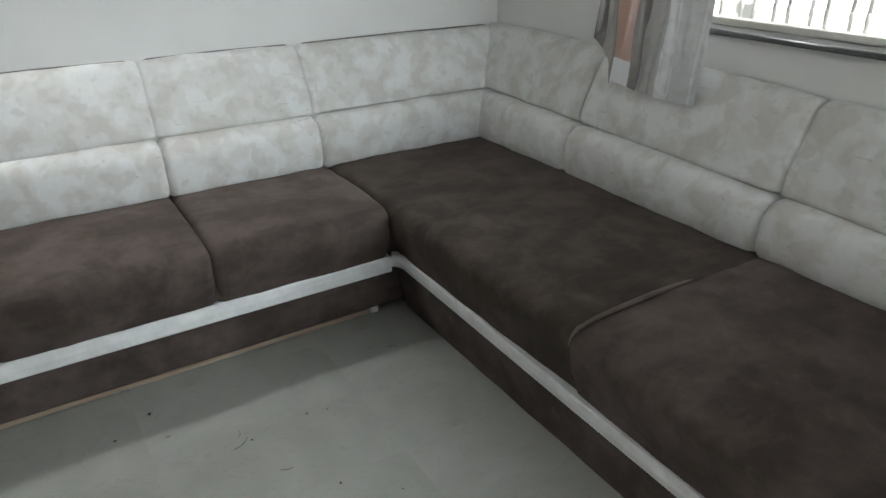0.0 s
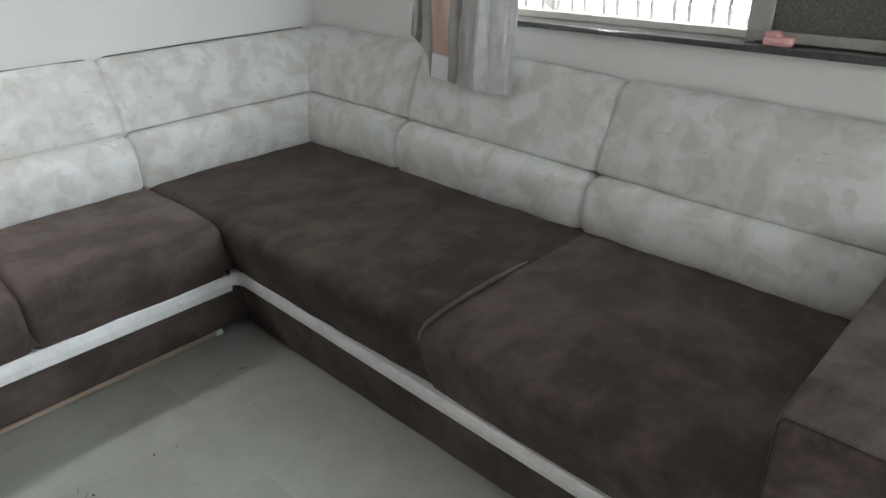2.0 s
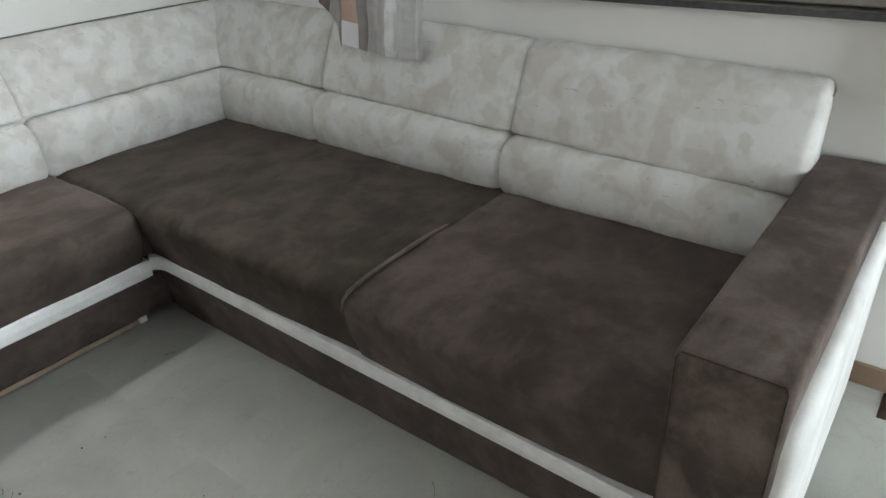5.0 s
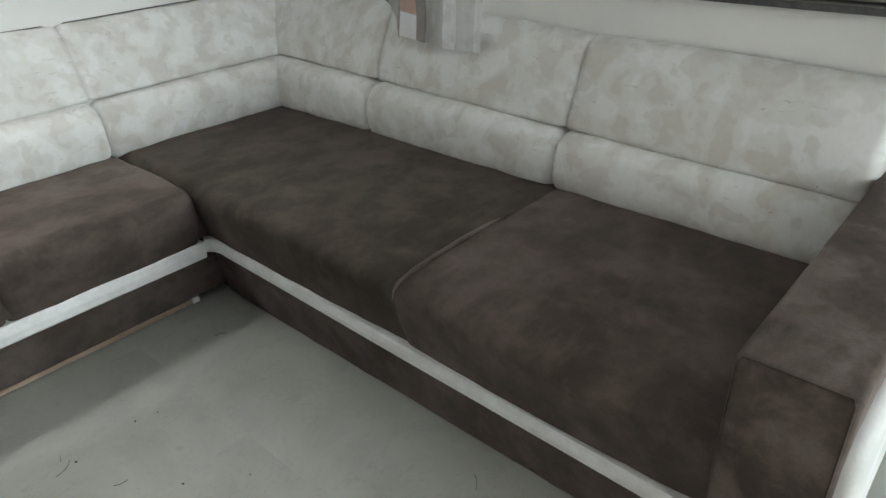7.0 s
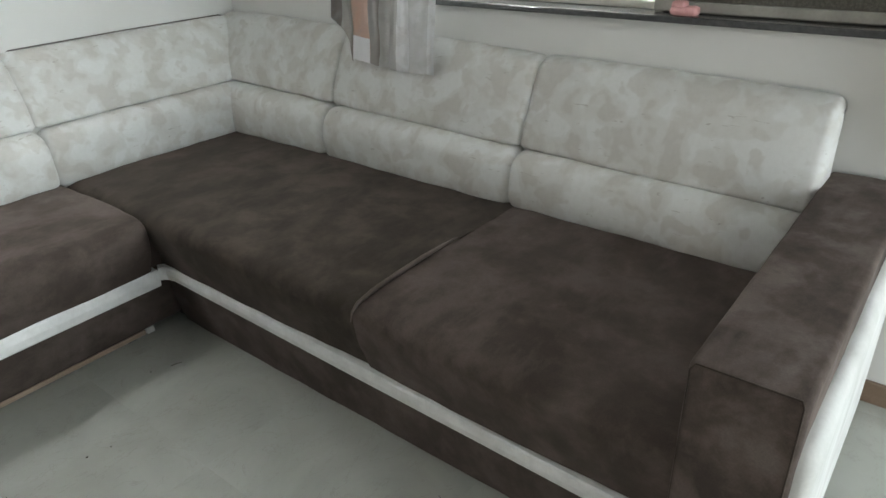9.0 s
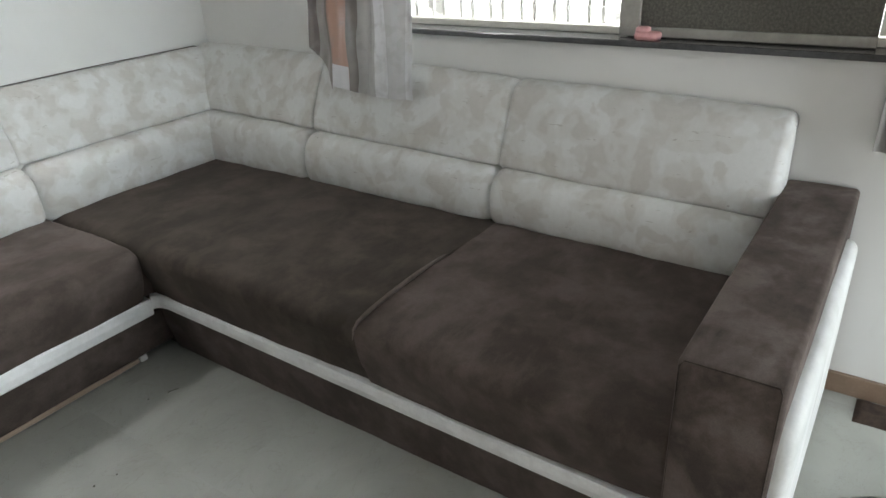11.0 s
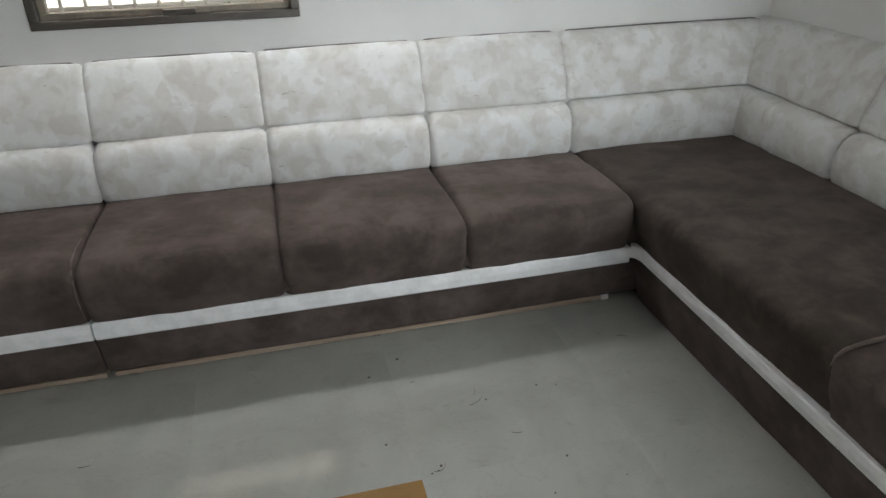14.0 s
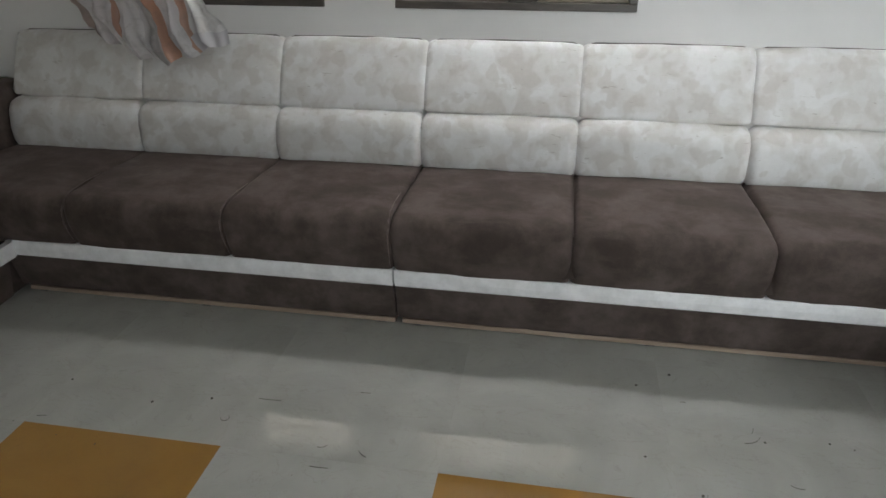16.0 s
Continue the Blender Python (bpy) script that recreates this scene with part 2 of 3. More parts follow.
NET = mottled("dusty_mosquito_net", [(0.085, 0.080, 0.068), (0.115, 0.108, 0.094), (0.16, 0.15, 0.13)], 130.0, 0.85, 300.0, 0.5)
PINK = mottled("pink_soap", [(0.62, 0.30, 0.30), (0.72, 0.40, 0.39)], 25.0, 0.45, 60.0, 0.2)
PAPER = mottled("calendar_paper", [(0.68, 0.68, 0.66), (0.75, 0.75, 0.73)], 6.0, 0.6)
YELLOW = mottled("yellowed_paper_rail", [(0.50, 0.42, 0.22), (0.62, 0.55, 0.34)], 14.0, 0.5)
INK = mottled("dark_print", [(0.04, 0.04, 0.05), (0.09, 0.09, 0.10)], 40.0, 0.6)
STRAW = mottled("dry_grass_bristle", [(0.25, 0.255, 0.21), (0.36, 0.365, 0.31), (0.48, 0.48, 0.42)], 30.0, 0.7, 120.0, 0.3)
TEAL = mottled("teal_plastic_sleeve", [(0.010, 0.26, 0.26), (0.02, 0.34, 0.33)], 20.0, 0.25)
GAP_SHADE = mottled("dark_gap_shade", [(0.13, 0.12, 0.11), (0.19, 0.18, 0.165)], 40.0, 0.8)
RAIL_GREY = mottled("dusty_grey_shutter_rail", [(0.30, 0.29, 0.26), (0.40, 0.385, 0.35)], 12.0, 0.6, 90.0, 0.2)
DEBRIS = mottled("dark_litter", [(0.035, 0.03, 0.025), (0.09, 0.075, 0.06)], 60.0, 0.8)
STEEL = mottled("brushed_steel", [(0.40, 0.40, 0.40), (0.52, 0.52, 0.52)], 30.0, 0.35, metal=1.0)
GLASS = glass()
YARD = glow("bright_yard", (1.0, 0.99, 0.96), GLOW_EAST, 2.2)
LANE = glow("sunlit_lane", (1.0, 0.90, 0.70), GLOW_NORTH, 5.0)
# Real stripes, plus a fold's shade (0.41) and a sheen streak (0.68) as bands.
CLOTH_E = curtain_fabric("striped_satin_painted_folds", [(0.0, (0.10, 0.072, 0.062)), (0.09, (0.36, 0.33, 0.30)), (0.20, (0.23, 0.195, 0.17)), (0.26, (0.42, 0.262, 0.20)), (0.41, (0.19, 0.165, 0.15)),
                                                   (0.49, (0.47, 0.458, 0.442)), (0.68, (0.72, 0.72, 0.725)), (0.79, (0.52, 0.515, 0.51)), (0.93, (0.66, 0.66, 0.66))], 0.055, (0.26, 0.41))
CLOTH_N = curtain_fabric("cream_curtain_with_orange_stripes", [(0.0, (0.52, 0.42, 0.37)), (0.10, (0.70, 0.66, 0.65)), (0.30, (0.58, 0.35, 0.26)), (0.35, (0.72, 0.69, 0.68)), (0.50, (0.62, 0.585, 0.575)),
                                                               (0.61, (0.60, 0.36, 0.26)), (0.66, (0.72, 0.70, 0.70)), (0.79, (0.60, 0.38, 0.29)), (0.83, (0.80, 0.79, 0.78))], 0.05, (0.80, 1.0), 0.4)
CLOTH_DULL = curtain_fabric("taupe_curtain", [(0.0, (0.42, 0.40, 0.38)), (0.2, (0.24, 0.205, 0.185)), (0.55, (0.36, 0.34, 0.31)), (0.8, (0.26, 0.23, 0.21))], 0.0)

# ---- mesh helpers ----


def thing(name, at, label, category, group="", kind=""):
    ob = new(name)
    ob.location = at
    ob.empty_display_size = 0.1
    return tagged(ob, label, category, group, kind)


def part(name, bm, mat, parent=None, label="", smooth=False):
    mesh = bpy.data.meshes.new(name)
    bmesh.ops.recalc_face_normals(bm, faces=bm.faces)
    for f in bm.faces:
        f.smooth = smooth
    bm.to_mesh(mesh)
    bm.free()
    mesh.materials.append(mat)
    ob = new(name, mesh)
    if parent:
        ob.parent = parent
        ob.matrix_parent_inverse = Matrix.Translation(-parent.location)
    return tagged(ob, label)


def box(bm, lo, hi, bevel=0.0):
    made = bmesh.ops.create_cube(bm, size=1.0)["verts"]
    for v in made:
        v.co = Vector([lo[i] + (v.co[i] + 0.5) * (hi[i] - lo[i]) for i in range(3)])
    if bevel:
        edges = list({e for v in made for e in v.link_edges})
        bmesh.ops.bevel(bm, geom=edges, offset=bevel, segments=2, profile=0.6, affect="EDGES")
    return bm


def slab(lo, hi, bevel=0.0):
    return box(bmesh.new(), lo, hi, bevel)


def rounded(corners, seg=6, step=0.03):
    """A closed outline from corners (u, z, radius), with its edges cut to short lengths."""
    out, n = [], len(corners)
    for i, (u, z, r) in enumerate(corners):
        p, a, b = (Vector((c[0], c[1])) for c in (corners[i], corners[i - 1], corners[(i + 1) % n]))
        if r <= 0:
            out.append(p)
            continue
        ra, rb = min(r, 0.49 * (a - p).length), min(r, 0.49 * (b - p).length)
        s, e = p + (a - p).normalized() * ra, p + (b - p).normalized() * rb
        for k in range(seg + 1):
            f = k / seg
            out.append((1 - f) ** 2 * s + 2 * f * (1 - f) * p + f * f * e)
    cut = []
    for i, p in enumerate(out):
        q = out[(i + 1) % len(out)]
        k = max(1, int((q - p).length / step))
        cut += [p.lerp(q, j / k) for j in range(k)]
    return cut


def sweep(outline, s0, s1, place, r0=0.02, r1=0.02, puff=0.0, lumps=0.0, seed=0, step=0.06, edge=6):
    """A padded body: the outline drawn along s0..s1, drawn in at both ends by the radii, puffed between them."""
    n = len(outline)
    area2 = sum(outline[i].x * outline[(i + 1) % n].y - outline[(i + 1) % n].x * outline[i].y for i in range(n))
    sign = 1 if area2 > 0 else -1
    normal = []
    for i in range(n):
        d = (outline[(i + 1) % n] - outline[i - 1])
        normal.append(Vector((d.y, -d.x)).normalized() * sign)
    stations = []
    for k in range(edge):
        a = k / edge * math.pi / 2
        stations.append((s0 + r0 * (1 - math.cos(a)), r0 * (1 - math.sin(a))))
    inner = max(2, int((s1 - s0 - r0 - r1) / step))
    for k in range(inner + 1):
        stations.append((s0 + r0 + (s1 - s0 - r0 - r1) * k / inner, 0.0))
    for k in reversed(range(edge)):
        a = k / edge * math.pi / 2
        stations.append((s1 - r1 * (1 - math.cos(a)), r1 * (1 - math.sin(a))))
    bm, rings = bmesh.new(), []
    for s, inset in stations:
        f = (s - s0) / (s1 - s0)
        swell = puff * (1 - abs(2 * f - 1) ** 3) - inset
        ring = []
        for p, d in zip(outline, normal):
            w = Vector(place(s, p.x, p.y))
            off = swell
            if lumps:
                off += lumps * noise.noise(w * 9.0 + Vector((seed, 0, seed))) + 0.6 * lumps * noise.noise(w * 23.0)
            q = p + d * off
            ring.append(bm.verts.new(place(s, q.x, q.y)))
        rings.append(ring)
    for a, b in zip(rings, rings[1:]):
        for i in range(n):
            bm.faces.new((a[i], a[(i + 1) % n], b[(i + 1) % n], b[i]))
    bm.faces.new(rings[0])
    bm.faces.new(list(reversed(rings[-1])))
    return bm


def tube(bm, points, radius, sides=6):
    points = [Vector(p) for p in points]
    rings = []
    for i, p in enumerate(points):
        d = (points[min(i + 1, len(points) - 1)] - points[max(i - 1, 0)]).normalized()
        a = d.orthogonal().normalized()
        b = d.cross(a)
        r = radius[i] if isinstance(radius, (list, tuple)) else radius
        rings.append([bm.verts.new(p + r * (math.cos(2 * math.pi * k / sides) * a + math.sin(2 * math.pi * k / sides) * b)) for k in range(sides)])
    for a, b in zip(rings, rings[1:]):
        j = min(range(sides), key=lambda k: (b[k].co - a[0].co).length)
        for i in range(sides):
            bm.faces.new((a[i], a[(i + 1) % sides], b[(j + i + 1) % sides], b[(j + i) % sides]))
    bm.faces.new(rings[0])
    bm.faces.new(rings[-1])
    return bm


def band(path, low, high, thick):
    """An upright strip of the given height along a plan path, thickened away from its outer side."""
    bm, cols = bmesh.new(), []
    pts = [Vector((x, y, 0)) for x, y in path]
    for i, p in enumerate(pts):
        d = (pts[min(i + 1, len(pts) - 1)] - pts[max(i - 1, 0)]).normalized()
        inward = Vector((-d.y, d.x, 0))
        cols.append([bm.verts.new(p + off * inward + Vector((0, 0, z))) for off, z in
                     ((0.004, low), (0.0, low + 0.006), (-0.003, (low + high) / 2), (0.0, high - 0.006), (0.004, high), (thick, high), (thick, low))])
    for a, b in zip(cols, cols[1:]):
        for k in range(7):
            bm.faces.new((a[k], a[(k + 1) % 7], b[(k + 1) % 7], b[k]))
    bm.faces.new(cols[0])
    bm.faces.new(cols[-1])
    return bm


def curtain(place, width, top, bottom, folds, deep, seed, lean=0.0, calm=0.0, low_fold=1.0, crumple=0.0):
    """A gathered cloth: place(f, out, z) gives the point at fraction f of its width; bottom(f) the hem's height."""
    bm = bmesh.new()
    uv = bm.loops.layers.uv.new("UVMap")
    cols, rows = 120, 44
    grid = []
    for j in range(rows + 1):
        line = []
        for i in range(cols + 1):
            f, v = i / cols, j / rows
            z = bottom(f) + (top - bottom(f)) * v
            wob = 0.05 * noise.noise(Vector((seed, f * 4, v * 3)))
            out = deep * (math.sin(2 * math.pi * folds * (f + wob)) + 0.4 * math.sin(2 * math.pi * folds * 2.3 * f + seed)) * (1.0 - 0.35 * v) * (1.0 - calm * max(0.0, f - 0.35)) * (low_fold + (1.0 - low_fold) * min(1.0, v * 4))
            out += 0.006 * noise.noise(Vector((f * 20, v * 9, seed)))
            out -= crumple * abs(noise.noise(Vector((f * 9 + v * 5, v * 17, seed + 2)))) * max(0.0, 1.0 - 1.6 * v)
            line.append(bm.verts.new(place(f + lean * (1 - v) ** 4 + (0.02 + 1.2 * crumple) * noise.noise(Vector((seed, f * 6, v * 9))), out, z)))
        grid.append(line)
    for j in range(rows):
        for i in range(cols):
            face = bm.faces.new((grid[j][i], grid[j][i + 1], grid[j + 1][i + 1], grid[j + 1][i]))
            for loop, (a, b) in zip(face.loops, ((i, j), (i + 1, j), (i + 1, j + 1), (i, j + 1))):
                loop[uv].uv = (a / cols, b / rows)
    back = bmesh.ops.duplicate(bm, geom=bm.verts[:] + bm.edges[:] + bm.faces[:])
    bm.normal_update()
    for v in [g for g in back["geom"] if isinstance(g, bmesh.types.BMVert)]:
        v.co = v.co - v.normal * 0.0015
    return bm


# ---- the room ----
floor = tagged(part("floor", slab((WEST, SOUTH, -0.12), (EAST, NORTH, -0.006)), GROUT), "grey-green polished tile floor with a few ochre tiles", "floor", kind="structure")
ceiling = tagged(part("ceiling", slab((WEST - 0.15, SOUTH - 0.15, TOP), (EAST + 0.15, NORTH + 0.15, TOP + 0.12)), CEIL), "plain white painted ceiling", "ceiling", kind="structure")


def wall_with_holes(name, axis, at, thick, lo, hi, holes, label, paint=None):
    """A wall across the given axis from lo to hi, with holes (a, b, low, high) right through it."""
    bm = bmesh.new()
    cuts = sorted({lo, hi, *[h[0] for h in holes], *[h[1] for h in holes]})
    for a, b in zip(cuts, cuts[1:]):
        mid = (a + b) / 2
        spans, z = [], 0.0 - 0.12
        for h in sorted((h for h in holes if h[0] < mid < h[1]), key=lambda h: h[2]):
            spans.append((z, h[2]))
            z = h[3]
        spans.append((z, TOP))
        for low, high in spans:
            if axis == "x":
                box(bm, (at, a, low), (at + thick, b, high))
            else:
                box(bm, (a, at, low), (b, at + thick, high))
    bmesh.ops.remove_doubles(bm, verts=bm.verts, dist=0.0001)
    return tagged(part(name, bm, paint or PAINT), label, "wall", kind="structure")


WIN_E = (-2.41, -0.56, 1.0, 2.12)
WIN_N = [(-2.664, -1.767, 0.994, 1.394), (-3.844, -2.947, 0.994, 1.394)]
wall_with_holes("wall_east", "x", EAST, 0.15, SOUTH, NORTH, [WIN_E], "off-white painted wall below a wide window")
wall_with_holes("wall_north", "y", NORTH, 0.15, WEST - 0.15, EAST + 0.15, WIN_N, "off-white painted wall with two low windows")
# Unseen walls; their doorways are added to let the lamps' beams in.
wall_with_holes("wall_west", "x", WEST - 0.15, 0.15, SOUTH, NORTH, [(-3.8, -2.95, 0.0, 2.1)], "unseen beige wall with a doorway added for a lamp", BEIGE)
wall_with_holes("wall_south", "y", SOUTH - 0.15, 0.15, WEST - 0.15, EAST + 0.15, [(-1.05, 0.10, 0.0, 2.15)], "unseen beige wall with a doorway added for a lamp", BEIGE)

base = tagged(part("baseboard", slab((EAST - 0.014, SOUTH, 0.0), (EAST - 0.001, -2.43, 0.068), 0.003), SKIRT_TILE), "tan glazed skirting tile along the wall", "baseboard", kind="structure")

# ---- wide window above the sofa ----
w = thing("window_1", (EAST + 0.08, -1.48, 1.0), "wide window with white bars, a net shutter and a dark granite sill", "window", kind="structure")
part("window_sill", slab((EAST - 0.028, WIN_E[0] - 0.004, 0.984), (EAST + 0.152, WIN_E[1] + 0.02, 1.002), 0.004), GRANITE, w, "dark polished granite sill")
frame_bm = bmesh.new()
for lo, hi in (((EAST + 0.072, WIN_E[0], 1.002), (EAST + 0.12, WIN_E[1], 1.024)), ((EAST + 0.05, WIN_E[0], 2.08), (EAST + 0.11, WIN_E[1], 2.12)),
               ((EAST + 0.05, WIN_E[0], 1.034), (EAST + 0.11, WIN_E[0] + 0.035, 2.08)), ((EAST + 0.05, WIN_E[1] - 0.035, 1.034), (EAST + 0.11, WIN_E[1], 2.08))):
    box(frame_bm, lo, hi, 0.003)
part("window_frame", frame_bm, CREAM_FRAME, w)
sash = part("net_shutter", slab((EAST + 0.052, -2.374, 1.004), (EAST + 0.060, -1.722, 2.078)), NET, w, "dusty grey-brown mosquito net shutter")
rail = bmesh.new()
box(rail, (EAST + 0.036, -2.376, 1.006), (EAST + 0.0495, -1.70, 1.032), 0.002)
box(rail, (EAST + 0.036, -1.762, 1.032), (EAST + 0.0495, -1.70, 2.078), 0.002)
part("shutter_rail", rail, RAIL_GREY, w)
for k in range(12):
    for off in (0.024, -0.024):
        y = -0.605 - 0.1225 * k + off
        if WIN_E[0] + 0.05 < y < WIN_E[1] - 0.03:
            b = bmesh.new()
            tube(b, [(EAST + 0.135, y, 1.003), (EAST + 0.135, y, 2.1)], 0.0065, 8)
            knob = Vector((EAST + 0.135, y, 1.062))
            tube(b, [knob - Vector((0, 0, 0.014)), knob - Vector((0, 0, 0.006)), knob + Vector((0, 0, 0.006)), knob + Vector((0, 0, 0.014))], [0.0065, 0.0085, 0.0085, 0.0065], 8)
            part("bar", b, BAR_WHITE, w, smooth=True)
b = bmesh.new()
tube(b, [(EAST + 0.145, WIN_E[0] + 0.01, 1.16), (EAST + 0.145, WIN_E[1] - 0.01, 1.16)], 0.006, 8)
part("cross_bar", b, BAR_WHITE, w, smooth=True)
p = part("pane", slab((EAST + 0.094, -1.715, 1.022), (EAST + 0.098, WIN_E[1] - 0.03, 2.085)), GLASS, w)
p.visible_shadow = False

# ---- two low windows with dark frames ----


def low_window(name, x0, x1, z0, z1):
    w = thing(name, ((x0 + x1) / 2, NORTH + 0.05, z0), "low window with a dark brown wooden frame and white grille", "window", kind="structure")
    for nm, lo, hi in (("frame_rail", (x0, z0), (x1, z0 + 0.028)), ("frame_rail", (x0, z1 - 0.028), (x1, z1)),
                       ("frame_stile", (x0, z0 + 0.028), (x0 + 0.03, z1 - 0.028)), ("frame_stile", (x1 - 0.03, z0 + 0.028), (x1, z1 - 0.028))):
        part(nm, slab((lo[0], NORTH - 0.012, lo[1]), (hi[0], NORTH + 0.075, hi[1]), 0.004), BROWN_WOOD, w)
    for nm, lo, hi in (("bead", (x0 + 0.03, z0 + 0.028), (x1 - 0.03, z0 + 0.050)), ("bead", (x0 + 0.03, z1 - 0.05), (x1 - 0.03, z1 - 0.028)),
                       ("bead", (x0 + 0.03, z0 + 0.05), (x0 + 0.055, z1 - 0.05)), ("bead", (x1 - 0.055, z0 + 0.05), (x1 - 0.03, z1 - 0.05))):
        part(nm, slab((lo[0], NORTH + 0.02, lo[1]), (hi[0], NORTH + 0.06, hi[1]), 0.004), INNER_WOOD, w)
    mid = (x0 + x1) / 2
    part("latch", slab((mid - 0.02, NORTH - 0.006, z0 + 0.029), (mid + 0.09, NORTH + 0.018, z0 + 0.047), 0.004), BROWN_WOOD, w)
    p = part("pane", slab((x0 + 0.05, NORTH + 0.046, z0 + 0.045), (x1 - 0.05, NORTH + 0.050, z1 - 0.045)), GLASS, w)
    p.visible_shadow = False
    n = 11
    for k in range(1, n):
        x = x0 + (x1 - x0) * k / n
        b = bmesh.new()
        tube(b, [(x, NORTH + 0.11, z0 + 0.001), (x, NORTH + 0.11, z1 - 0.001)], 0.008, 6)
        part("bar", b, BAR_WHITE, w, smooth=True)
    m = 6
    for k in range(m):
        xa, xb = x0 + (x1 - x0) * k / m, x0 + (x1 - x0) * (k + 1) / m
        for low, high in ((z0 + 0.245, z0 + 0.345), (z0 + 0.345, z0 + 0.245)):
            b = bmesh.new()
            tube(b, [(xa + 0.003, NORTH + 0.118, low), (xb - 0.003, NORTH + 0.118, high)], 0.007, 6)
            part("lattice_strip", b, BAR_WHITE, w, smooth=True)
    for z in (z0 + 0.24, z0 + 0.35):
        b = bmesh.new()
        tube(b, [(x0 + 0.002, NORTH + 0.112, z), (x1 - 0.002, NORTH + 0.112, z)], 0.006, 6)
        part("cross_bar", b, BAR_WHITE, w, smooth=True)
    b = bmesh.new()
    tube(b, [(x0 + 0.002, NORTH + 0.12, z0 + 0.05), (x1 - 0.002, NORTH + 0.12, z0 + 0.05)], 0.009, 6)
    part("cross_bar", b, BAR_WHITE, w, smooth=True)
    return w


low_window("window_2", *WIN_N[0])
low_window("window_3", *WIN_N[1])

# bright outdoors beyond the openings
tagged(part("backdrop_east", slab((4.0, -8.5, -0.13), (4.05, 4.0, 5.5)), YARD), "overexposed bright yard outside the window", "backdrop", kind="structure")
tagged(part("backdrop_north", slab((-5.5, 1.25, 0.0), (0.5, 1.30, 3.2)), LANE), "sunlit cream lane outside the low windows", "backdrop", kind="structure")
tagged(part("ground", slab((-30, -30, -0.30), (30, 30, -0.13)), GROUT), "plain grey ground outside", "ground", kind="structure")

# ---- tube light high on the wall ----
lamp = thing("tube_light", (TUBE[0], NORTH, TUBE[2]), "white tube light fitted high on the wall", "lamp")
part("batten", slab((TUBE[0] - 0.62, NORTH - 0.035, TUBE[2] - 0.02), (TUBE[0] + 0.62, NORTH + 0.0, TUBE[2] + 0.035), 0.004), WHITE_PLASTIC, lamp)
b = bmesh.new()
tube(b, [(TUBE[0] - 0.60, TUBE[1], TUBE[2]), (TUBE[0] + 0.60, TUBE[1], TUBE[2])], 0.014, 12)
part("tube", b, glow("lit_tube", (0.95, 0.98, 1.0), TUBE_GLOW), lamp, "glowing white tube", True)
for x in (TUBE[0] - 0.61, TUBE[0] + 0.61):
    part("holder", slab((x - 0.012, TUBE[1] - 0.018, TUBE[2] - 0.02), (x + 0.012, NORTH - 0.03, TUBE[2] + 0.02), 0.003), WHITE_PLASTIC, lamp)

# ---- the sofa ----
SEAT = 0.44


def along_north(s, u, z):
    return (-s, u, z)


def along_east(s, u, z):
    """The run under the window: it sinks a little and comes forward towards its armrest."""
    sag = 0.020 * max(0.0, s) * min(1.0, max(0.0, (z - SEAT) / 0.19))
    return (u - (0.007 * max(0.0, s) if z > 0.43 and u > -0.3 else 0.0), -s, z - sag)


def along_east_level(s, u, z):
    return (u, -s, z)


def along_west(s, u, z):
    return (-4.30 - u, -s, z)


ROLL = rounded([(0.006, 0.424, 0.02), (-0.014, 0.465, 0.04), (-0.008, 0.570, 0.06), (0.020, 0.617, 0.03), (0.058, 0.629, 0.015), (0.17, 0.629, 0), (0.17, 0.424, 0)], 6, 0.025)
UPPER = rounded([(0.064, 0.6355, 0.017), (0.082, 0.715, 0.10), (0.160, 0.868, 0.045), (0.196, 0.890, 0.02), (0.234, 0.890, 0.008), (0.234, 0.6355, 0)], 6, 0.025)

UPPER_LOW = rounded([(0.064, 0.6355, 0.017), (0.082, 0.712, 0.10), (0.158, 0.858, 0.045), (0.192, 0.880, 0.02), (0.214, 0.880, 0.008), (0.214, 0.6355, 0)], 6, 0.025)


def seat_outline(lip, low, tuck, belly=-0.003):
    return rounded([(0.05, 0.235, 0), (0.05, 0.436, 0), (lip + 0.22, 0.447, 0.1), (lip + 0.006, 0.437, 0.062), (lip + belly, 0.345, 0.06), (lip + tuck, low, 0.008), (lip + tuck + 0.02, low - 0.012, 0.0)], 7, 0.03)


def back_module(parent, s0, s1, place, seed, r0=0.03, r1=0.03, end=0.0, corner=0.0, upper=UPPER_LOW):
    part("back_roll", sweep(ROLL, s0 - 0.007 - 0.35 * corner, s1 + 0.007, place, r0 * 1.35, r1 * 1.35, 0.004 if corner else 0.007, 0.005, seed), IVORY, parent, "mottled ivory fabric roll", True)
    part("back_panel", sweep(upper, s0 - 0.007 - corner, s1 + 0.007 + end, place, r0 * 0.9, r1 * 0.9, 0.002 if corner else 0.006, 0.004, seed + 3), IVORY, parent, "mottled ivory fabric panel", True)


def top_piping(parent, s0, s1):
    """A dark strip drawn as the shade where a back panel meets the wall."""
    b = bmesh.new()
    line = ((s0 + 0.012, 0.206, 0.874), (s0 + 0.04, 0.208, 0.884), ((s0 + s1) / 2, 0.208, 0.887), (s1 - 0.04, 0.208, 0.884), (s1 - 0.012, 0.206, 0.874))
    tube(b, [along_north(*p) for p in line], 0.003, 6)
    part("top_piping", b, GAP_SHADE, parent, "dark strip standing in for the shaded gap at the wall", True)


